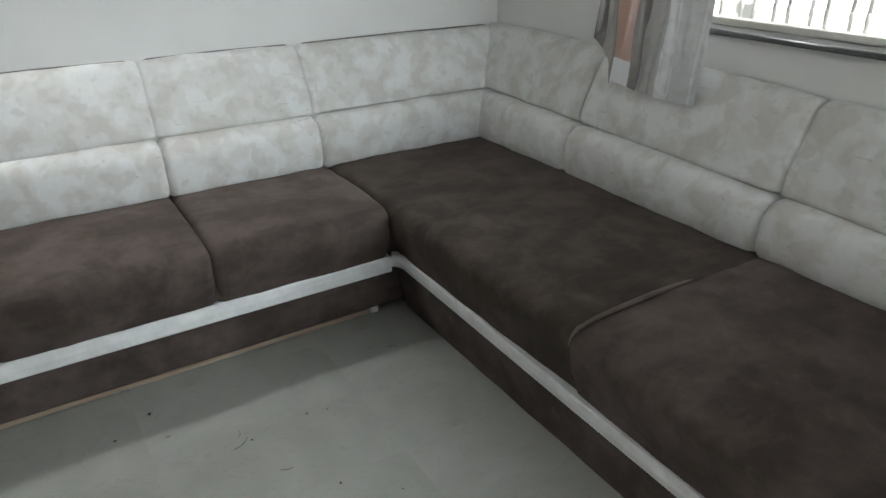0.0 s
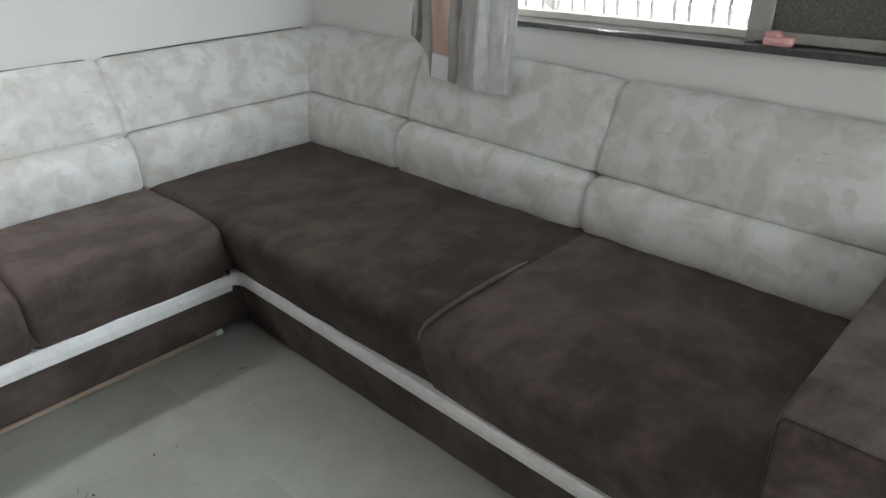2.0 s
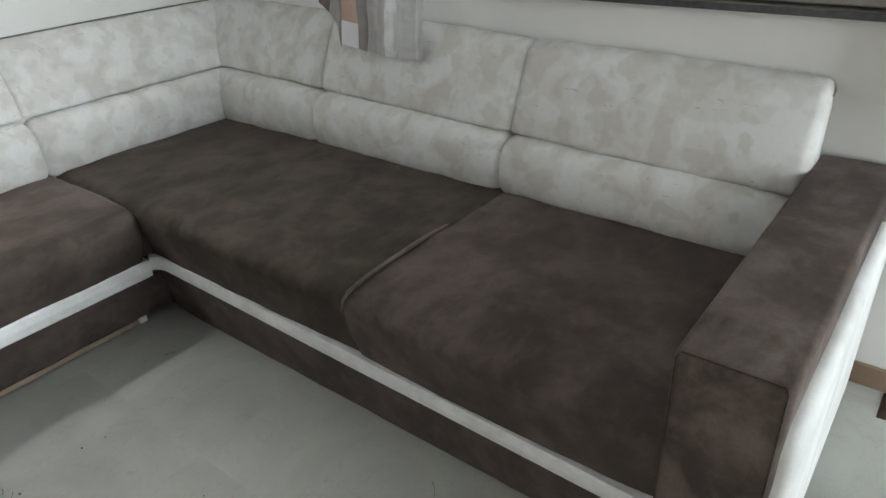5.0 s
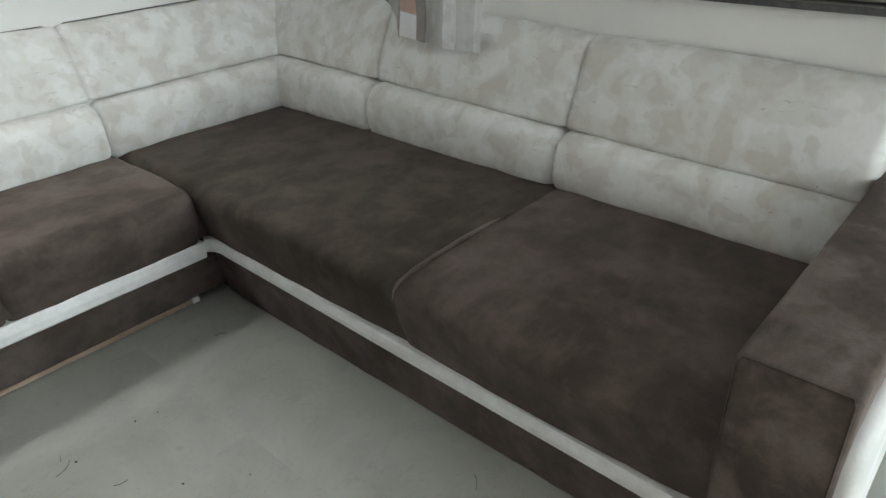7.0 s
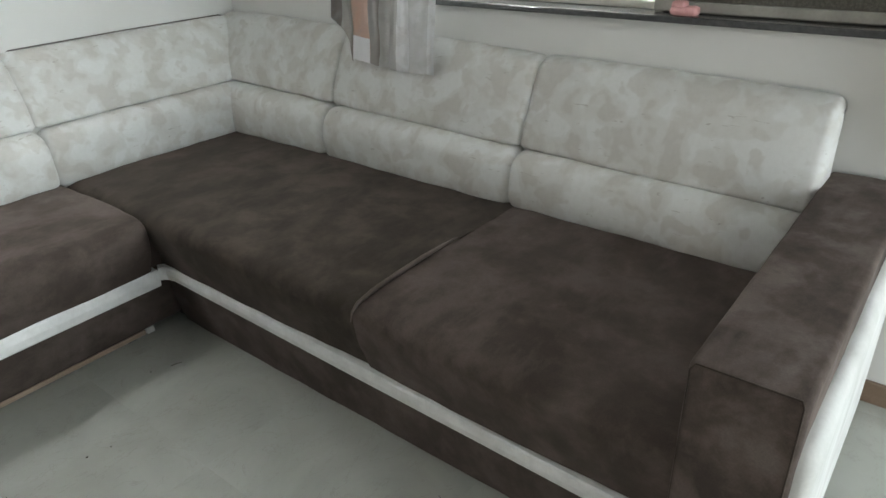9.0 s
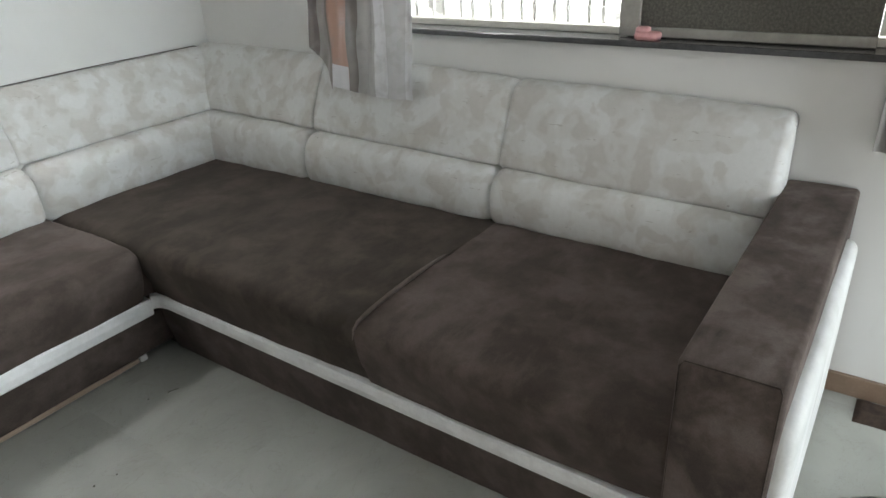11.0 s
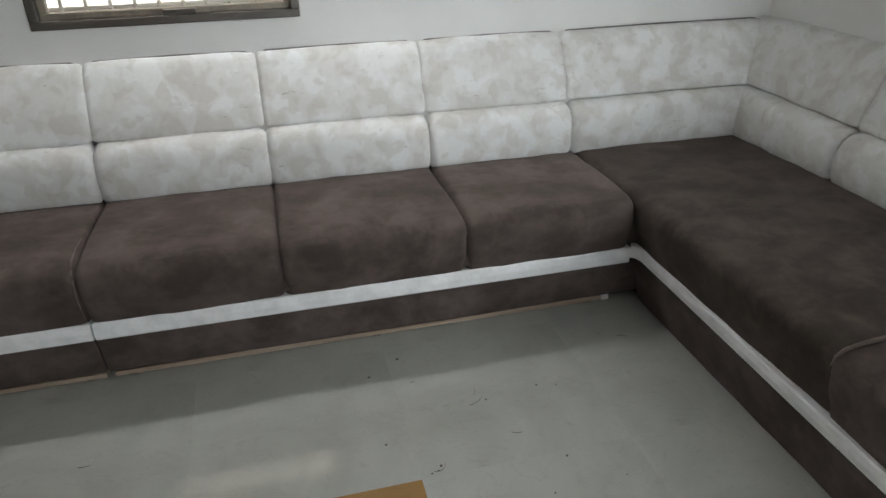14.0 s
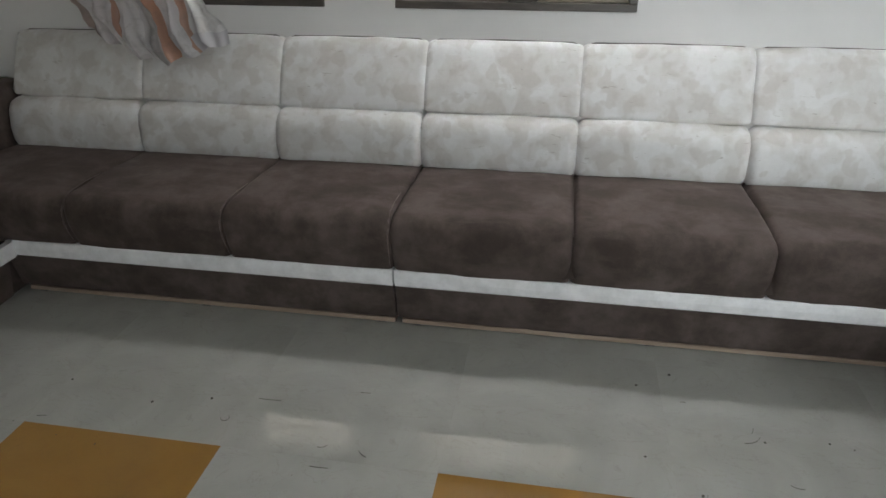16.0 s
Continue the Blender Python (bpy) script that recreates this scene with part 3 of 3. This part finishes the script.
def seat_cushion(parent, s0, s1, place, lip, low, seed, r0=0.022, r1=0.022, tuck=0.036, cover=SUEDE, belly=-0.003):
    part("seat_cushion", sweep(seat_outline(lip, low, tuck, belly), s0, s1, place, r0, r1, 0.006, 0.004, seed, 0.05), cover, parent, "brown suede cushion", True)


def skirt(parent, s0, s1, place, lip, top, foot, toe, seed):
    outline = rounded([(lip, top, 0.006), (toe, foot, 0.006), (toe + 0.03, foot, 0), (lip + 0.03, top, 0)], 3, 0.04)
    part("skirt", sweep(outline, s0, s1, place, 0.006, 0.006, 0.002, 0.003, seed), SUEDE, parent, "brown suede skirt", True)


def carcass(parent, s0, s1, place, front, foot):
    a, b = place(s0, front, foot), place(s1, 0.20, 0.260)
    part("base", slab([min(v) for v in zip(a, b)], [max(v) for v in zip(a, b)]), SUEDE, parent)


def runner(parent, x0, x1):
    part("runner", slab((x0, -0.447, 0.007), (x1, -0.408, 0.024), 0.002), PLY, parent, "raw plywood runner")
    for k in range(3):
        x = x0 + 0.05 + (x1 - x0 - 0.1) * k / 2
        part("foot", slab((x - 0.015, -0.440, 0.0), (x + 0.015, -0.412, 0.007)), INK, parent)


def front_seam(parent, s, lip, place):
    """The stitched joint between two cushions, paler over the front edge."""
    b = bmesh.new()
    line = [(0.24, 0.440), (0.15, 0.442), (0.075, 0.437), (0.030, 0.420), (0.008, 0.385), (0.004, 0.340), (0.016, 0.295), (0.032, 0.255)]
    tube(b, [place(s + 0.004 * math.sin(7 * k + 40 * s), lip + u - 0.003, z + 0.003) for k, (u, z) in enumerate(line)], [0.001, 0.002, 0.0032, 0.0042, 0.0036, 0.003, 0.002, 0.001], 6)
    part("seam", b, SUEDE_PALE, parent, "paler seam", True)


GROUP = "sections of the corner sofa"
A = [0.0, 0.754, 1.342, 1.945, 2.531, 3.114, 3.708, 4.300]

one = thing("sofa_section", (-1.64, -0.2, 0.0), "three-seat sofa section, brown suede seat, ivory mottled back, white band", "sofa", GROUP)
for k in range(4):
    back_module(one, A[k], A[k + 1], along_north, k, 0.006 if k == 0 else 0.03, corner=0.205 if k == 0 else 0.0)
for k in range(4):
    top_piping(one, A[k] - (0.19 if k == 0 else 0.0), A[k + 1])
for k in range(1, 4):
    seat_cushion(one, A[k] - (0.018 if k == 1 else 0.0), A[k + 1], along_north, -0.524, 0.236, 20 + k, 0.026, 0.026)
part("seat_core", slab((-A[4] + 0.01, -0.498, 0.262), (-0.712, 0.0, 0.408)), SUEDE, one)
part("back_board", slab((-A[4] + 0.01, 0.09, 0.44), (-0.02, 0.205, 0.70)), IVORY, one)
carcass(one, 0.76, A[4], along_north, -0.43, 0.028)
skirt(one, 0.664, A[4] - 0.003, along_north, -0.492, 0.190, 0.034, -0.458, 5)
part("white_band", band([(-0.732, -0.502), (-1.3, -0.502), (-1.9, -0.502), (-2.524, -0.502)][::-1], 0.184, 0.2445, 0.04), TRIM, one, "pearly white leatherette band")
runner(one, -2.515, -0.80)
part("foot_cap", slab((-0.797, -0.451, 0.006), (-0.770, -0.41, 0.028), 0.003), WHITE_PLASTIC, one, "white plastic foot cap")

two = thing("sofa_section", (-3.4, -0.2, 0.0), "three-seat sofa section in brown suede beside the low windows", "sofa", GROUP)
for k in range(4, 7):
    back_module(two, A[k], A[k + 1], along_north, 7 + k)
    seat_cushion(two, A[k], A[k + 1] + (0.01 if k == 6 else 0), along_north, -0.524, 0.236, 30 + k)
for k in range(4, 7):
    top_piping(two, A[k], A[k + 1])
for k in (4, 5, 6):
    front_seam(two, A[k] + (0.008 if k == 4 else 0.0), -0.524, along_north)
part("seat_core", slab((-4.28, -0.498, 0.262), (-A[4] - 0.01, 0.0, 0.408)), SUEDE, two)
part("back_board", slab((-4.28, 0.09, 0.44), (-A[4] - 0.01, 0.205, 0.70)), IVORY, two)
carcass(two, A[4], 4.30, along_north, -0.43, 0.028)
skirt(two, A[4] + 0.003, 4.02, along_north, -0.492, 0.190, 0.034, -0.458, 9)
part("white_band", band([(-2.530, -0.502), (-3.2, -0.502), (-3.94, -0.502), (-3.975, -0.502)][::-1], 0.184, 0.2445, 0.04), TRIM, two, "pearly white leatherette band")
runner(two, -4.0, -2.54)

three = thing("sofa_section", (-0.25, -1.2, 0.0), "deep two-seat sofa section in brown suede under the window", "sofa", GROUP)
B = [0.0, 0.556, 1.401, 2.236]
for k in range(3):
    back_module(three, B[k], B[k + 1], along_east, 14 + k, 0.006 if k == 0 else 0.03, 0.034 if k == 2 else 0.03, corner=0.205 if k == 0 else 0.0, upper=UPPER)
# Corner cushion wears the darker copy, so part of its shade is colour.
seat_cushion(three, -0.03, 1.428, along_east, -0.747, 0.242, 41, 0.01, 0.004, 0.056, SUEDE_SHADED, 0.026)
seat_cushion(three, 1.426, 2.238, along_east, -0.747, 0.230, 42, 0.004, 0.02, 0.056, SUEDE, 0.022)
b = bmesh.new()
tube(b, [(-0.746, -1.436, 0.405), (-0.737, -1.434, 0.428), (-0.715, -1.432, 0.4410), (-0.66, -1.429, 0.4475), (-0.56, -1.426, 0.4505), (-0.45, -1.424, 0.4515), (-0.36, -1.423, 0.4500), (-0.30, -1.422, 0.4470)], [0.001, 0.003, 0.005, 0.006, 0.0065, 0.0065, 0.0045, 0.0015], 8)
part("seam", b, SUEDE_PALE, three, "paler seam", True)
part("back_board", slab((0.09, -2.19, 0.44), (0.205, -0.02, 0.69)), IVORY, three)
carcass(three, -0.1, 2.25, along_east, -0.645, 0.0)
skirt(three, 0.47, 2.236, along_east, -0.701, 0.205, 0.002, -0.660, 12)
strip = band([(-0.731, -0.500), (-0.722, -0.505), (-0.713, -0.518), (-0.708, -0.54), (-0.708, -1.0), (-0.709, -1.4), (-0.708, -1.8), (-0.708, -2.236)], 0.202, 0.250, 0.03)
for v in strip.verts:
    v.co.z -= 0.0175 * max(0.0, -v.co.y - 0.54)
part("white_band", strip, TRIM, three, "white leatherette band")
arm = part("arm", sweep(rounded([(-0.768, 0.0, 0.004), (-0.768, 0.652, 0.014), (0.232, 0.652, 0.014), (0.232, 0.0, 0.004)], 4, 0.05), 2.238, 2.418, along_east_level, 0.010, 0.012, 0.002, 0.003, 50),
           SUEDE_RUBBED_LIT, three, "broad brown suede armrest, rubbed and coloured paler as if lit", True)
b = bmesh.new()
tube(b, [(-0.769, -2.242, 0.02), (-0.770, -2.242, 0.30), (-0.769, -2.243, 0.640), (-0.766, -2.250, 0.650), (-0.767, -2.33, 0.652), (-0.766, -2.404, 0.651), (-0.768, -2.409, 0.640), (-0.769, -2.410, 0.3), (-0.768, -2.410, 0.02)], 0.0018, 6)
part("piping", b, SUEDE_SHADED, arm, smooth=True)
part("side_panel", sweep(rounded([(-0.760, 0.02, 0.05), (-0.760, 0.560, 0.06), (0.14, 0.565, 0.10), (0.17, 0.02, 0.05)], 6, 0.04), 2.392, 2.446, along_east_level, 0.004, 0.024, 0.002, 0.008, 51),
     PANEL, arm, "padded pearly white side panel", True)

four = thing("sofa_section", (-4.3, -1.0, 0.0), "short return section of the sofa in brown suede", "sofa", GROUP)
seat_cushion(four, 0.53, 1.75, along_west, -0.325, 0.250, 61)
carcass(four, 0.2, 1.75, along_west, -0.25, 0.0)
skirt(four, 0.50, 1.75, along_west, -0.30, 0.190, 0.002, -0.27, 15)
part("white_band", band([(-3.995, -0.505), (-3.985, -0.52), (-3.983, -1.1), (-3.983, -1.75)], 0.184, 0.2445, 0.03), TRIM, four, "white leatherette band")
part("arm", sweep(rounded([(0.012, 0.0, 0.004), (0.012, 0.680, 0.03), (0.25, 0.680, 0.03), (0.25, 0.0, 0.004)], 4, 0.05), -0.19, 1.76, along_west, 0.02, 0.02, 0.002, 0.003, 66), SUEDE, four, "dark brown suede side", True)

# ---- curtains ----


def hem_east(f):
    if f < 0.13:
        return 0.93 - 0.3 * f
    if f < 0.26:
        return 0.89 - (f - 0.13) * 0.75
    return 0.806 - 0.022 * min(1.0, (f - 0.26) / 0.3)


cur = thing("curtain", (0.15, -0.76, 2.25), "grey satin curtain with a peach stripe, hanging over the sofa back", "curtain", "curtains")
part("cloth", curtain(lambda f, out, z: (0.072 + 0.072 * min(1.0, max(0.0, (z - 0.78) / 0.32)) + out, -0.530 - 0.485 * f - 0.036 * (1.0 - min(1.0, max(0.0, (z - 0.78) / 0.32))), z), 0.485, 2.25, hem_east, 2.3, 0.021, 2.0, calm=0.7, low_fold=0.5), CLOTH_E, cur, smooth=True)
cur2 = thing("curtain", (0.17, -2.68, 2.25), "dull taupe patterned curtain beside the window", "curtain", "curtains")
part("cloth", curtain(lambda f, out, z: (0.175 + out, -2.425 - 0.45 * f, z), 0.45, 2.25, lambda f: 0.775 - 0.03 * min(1, f * 8), 3.5, 0.02, 5.0), CLOTH_DULL, cur2, smooth=True)
rod = thing("curtain_rod", (0.17, -1.6, 2.26), "plain steel curtain rod fixed above the window", "curtain rod", "curtain rods")
b = bmesh.new()
tube(b, [(0.165, -0.35, 2.26), (0.165, -3.0, 2.26)], 0.011, 10)
part("rod", b, STEEL, rod, smooth=True)
for y in (-0.42, -2.95):
    part("bracket", slab((0.165, y - 0.012, 2.245), (EAST, y + 0.012, 2.275), 0.003), STEEL, rod)


def hem_north(f):
    dip = 0.915 - 0.135 * math.sin(min(1.0, f / 0.58) * math.pi / 2)
    return dip + (0.085 * (f - 0.58) / 0.42 if f > 0.58 else 0.0) + 0.010 * math.sin(31 * f)


cur3 = thing("curtain", (-3.62, 0.12, 1.95), "crumpled cream curtain with orange stripes, tucked over the sofa", "curtain", "curtains")
part("cloth", curtain(lambda f, out, z: (-4.10 + 0.60 * f, 0.118 + 0.03 * min(1.0, max(0.0, (z - 0.8) / 0.3)) + out, z), 0.62, 1.95, hem_north, 6.5, 0.020, 9.0, 0.30, low_fold=0.75, crumple=0.045), CLOTH_N, cur3, smooth=True)
rod2 = thing("curtain_rod", (-3.6, 0.15, 1.96), "plain steel curtain rod above the low windows", "curtain rod", "curtain rods")
b = bmesh.new()
tube(b, [(-4.2, 0.15, 1.96), (-1.6, 0.15, 1.96)], 0.010, 10)
part("rod", b, STEEL, rod2, smooth=True)
for x in (-4.15, -1.65):
    part("bracket", slab((x - 0.012, 0.15, 1.945), (x + 0.012, NORTH, 1.975), 0.003), STEEL, rod2)

# ---- small things ----
soap = thing("soap_bar", (0.235, -1.80, 1.002), "worn pink bar of soap on the granite sill", "soap")
sb = bmesh.new()
bmesh.ops.create_grid(sb, x_segments=1, y_segments=1, size=0.01)
bmesh.ops.delete(sb, geom=sb.verts[:], context="VERTS")
box(sb, (0.218, -1.840, 1.002), (0.262, -1.765, 1.027), 0.012)
box(sb, (0.222, -1.808, 1.018), (0.258, -1.767, 1.040), 0.010)
part("bar", sb, PINK, soap, smooth=True)

cal = thing("wall_calendar", (-1.37, NORTH, 1.30), "white wall calendar with a yellowed lower rail", "calendar")
part("sheet", slab((-1.455, NORTH - 0.005, 1.122), (-1.235, NORTH - 0.001, 1.48)), PAPER, cal)
part("lower_rail", slab((-1.458, NORTH - 0.010, 1.103), (-1.212, NORTH - 0.001, 1.124), 0.003), YELLOW, cal, "yellowed paper rail")
for k in range(5):
    part("print_bar", slab((-1.43 + 0.042 * k, NORTH - 0.0065, 1.140), (-1.408 + 0.042 * k, NORTH - 0.0045, 1.158)), INK, cal)

broom = thing("broom", (-0.25, -2.62, 0.0), "soft grass broom with a teal plastic handle, lying on the floor", "broom")
tip, neck, grip = Vector((-0.405, -2.522, 0.012)), Vector((-0.233, -2.634, 0.030)), Vector((0.115, -2.887, 0.026))
bb = bmesh.new()
rng = random.Random(4)
side = Vector((0.60, 0.80, 0)).normalized()
for k in range(170):
    a, h = rng.uniform(-1, 1), rng.uniform(0, 1)
    end = tip + side * (0.055 * a) + Vector((rng.uniform(-0.05, 0.04), 0, 0.004 + 0.035 * h * (1 - abs(a) * 0.7)))
    start = neck + side * (0.014 * a) + Vector((0.02, -0.008, 0.016 * (h - 0.5)))
    mid = start.lerp(end, 0.5) + side * (0.02 * a) + Vector((0, 0, 0.012 * h))
    tube(bb, [start, mid, end], [0.0022, 0.0018, 0.0006], 4)
part("bristles", bb, STRAW, broom, "grey-green dry grass bristles", True)
bh = bmesh.new()
tube(bh, [neck.lerp(grip, -0.10), neck.lerp(grip, -0.02), neck, neck.lerp(grip, 0.5), grip], [0.015, 0.018, 0.0165, 0.0145, 0.014], 14)
handle = part("handle", bh, TEAL, broom, "teal plastic sleeve", True)
for k in range(3):
    c = neck.lerp(grip, 0.06 + 0.14 * k) + Vector((0, 0, 0.0148))
    part("print_bar", slab(c - Vector((0.002, 0.007, 0.002)), c + Vector((0.002, 0.007, 0.001)), 0.0005), WHITE_PLASTIC, handle)

# Thin dark brown strip on the floor along the skirting.
mat = thing("doormat", (0.13, -2.85, 0.0), "thin uneven dark brown strip on the floor against the wall", "doormat")
mm = bmesh.new()
nx, ny = 10, 34
rows = []
for j in range(ny + 1):
    row = []
    for i in range(nx + 1):
        x, y = 0.106 + 0.116 * i / nx, -2.53 - 0.62 * j / ny
        rim = min(i, nx - i, j, ny - j)
        h = (0.003 if rim == 0 else 0.010) + 0.003 * noise.noise(Vector((x * 40, y * 40, 3)))
        row.append(mm.verts.new((x + 0.006 * noise.noise(Vector((x * 9, y * 9, 0))), y + 0.008 * noise.noise(Vector((x * 9, y * 9, 7))), h)))
    rows.append(row)
for a, b in zip(rows, rows[1:]):
    for i in range(nx):
        mm.faces.new((a[i], a[i + 1], b[i + 1], b[i]))
edge = bmesh.ops.extrude_edge_only(mm, edges=[e for e in mm.edges if e.is_boundary])["geom"]
for v in edge:
    if isinstance(v, bmesh.types.BMVert):
        v.co.z = 0.0004
part("mat_top", mm, mottled("dark_brown_strip", [(0.035, 0.022, 0.016), (0.075, 0.050, 0.037)], 30.0, 0.95, 240.0, 0.8), mat, smooth=True)

# litter on the floor
lit = bmesh.new()
rng = random.Random(11)


def hair(x, y, size, turn, bend):
    pts = []
    for k in range(7):
        a = turn + bend * (k / 6 - 0.5)
        prev = pts[-1] if pts else Vector((x, y, 0.0016))
        pts.append(prev + Vector((math.cos(a), math.sin(a), 0)) * size / 6)
    tube(lit, pts, 0.0008, 4)


def crumb(x, y, r):
    c = bmesh.ops.create_icosphere(lit, subdivisions=1, radius=r)["verts"]
    for v in c:
        v.co = Vector((x, y, r * 0.45)) + Vector((v.co.x * rng.uniform(0.6, 1.3), v.co.y * rng.uniform(0.6, 1.3), v.co.z * 0.5))


hair(-1.455, -0.885, 0.06, 0.5, 1.2)
hair(-1.42, -0.845, 0.025, 1.2, 0.6)
crumb(-1.39, -0.875, 0.004)
crumb(-1.216, -0.85, 0.004)
crumb(-1.72, -0.67, 0.005)
for x, y in ((-1.60, -1.12), (-1.59, -1.105), (-1.62, -1.125), (-1.615, -0.60), (-3.47, -0.935), (-3.16, -0.995), (-2.99, -0.95), (-1.72, -0.986), (-1.246, -1.16)):
    crumb(x, y, rng.uniform(0.003, 0.006))
for x, y, size, turn, bend in ((-2.92, -1.02, 0.05, 0.2, 4.2), (-2.86, -0.925, 0.07, 0.0, 0.2), (-2.61, -1.095, 0.03, 0.3, 1.5), (-2.49, -1.085, 0.035, -0.8, 1.0), (-2.61, -1.17, 0.05, 0.0, 0.2), (-0.80, -1.735, 0.05, 0.7, 0.6),
                               (-1.62, -1.115, 0.05, 0.4, 2.0)):
    hair(x, y, size, turn, bend)
for k in range(22):
    x, y = rng.uniform(-3.7, -0.85), rng.uniform(-1.75, -0.62)
    if k % 3:
        crumb(x, y, rng.uniform(0.0012, 0.0038))
    else:
        hair(x, y, rng.uniform(0.012, 0.045), rng.uniform(-0.6, 0.6), rng.uniform(-1.2, 1.2))
tagged(part("floor_litter", lit, DEBRIS), "scattered dark crumbs and hairs on the tiles", "litter", kind="stuff")

# ---- floor tiles ----
PITCH, GAP = 0.6095, 0.00015
mesh_of = {}


def tile_mesh(wide, deep, mat):
    key = (round(wide, 4), round(deep, 4), mat.name)
    if key not in mesh_of:
        bm = slab((0, 0, -0.008), (wide, deep, 0.0))
        mesh = bpy.data.meshes.new("tile")
        bm.to_mesh(mesh)
        bm.free()
        mesh.materials.append(mat)
        mesh_of[key] = mesh
    return mesh_of[key]


X0, Y0 = -2.870, -1.137
for i in range(-3, 6):
    for j in range(-9, 3):
        xa, xb = max(WEST, X0 + PITCH * i), min(EAST, X0 + PITCH * (i + 1))
        ya, yb = max(SOUTH, Y0 + PITCH * j), min(NORTH, Y0 + PITCH * (j + 1))
        if xb - xa < 0.01 or yb - ya < 0.01:
            continue
        ochre = j == -1 and i in (-1, 1)
        t = new("tile", tile_mesh(xb - xa - GAP, yb - ya - GAP, OCHRE if ochre else TILE))
        t.location = (xa + GAP / 2, ya + GAP / 2, 0.0)
        t.parent = floor
        if ochre:
            tagged(t, "ochre yellow floor tile")
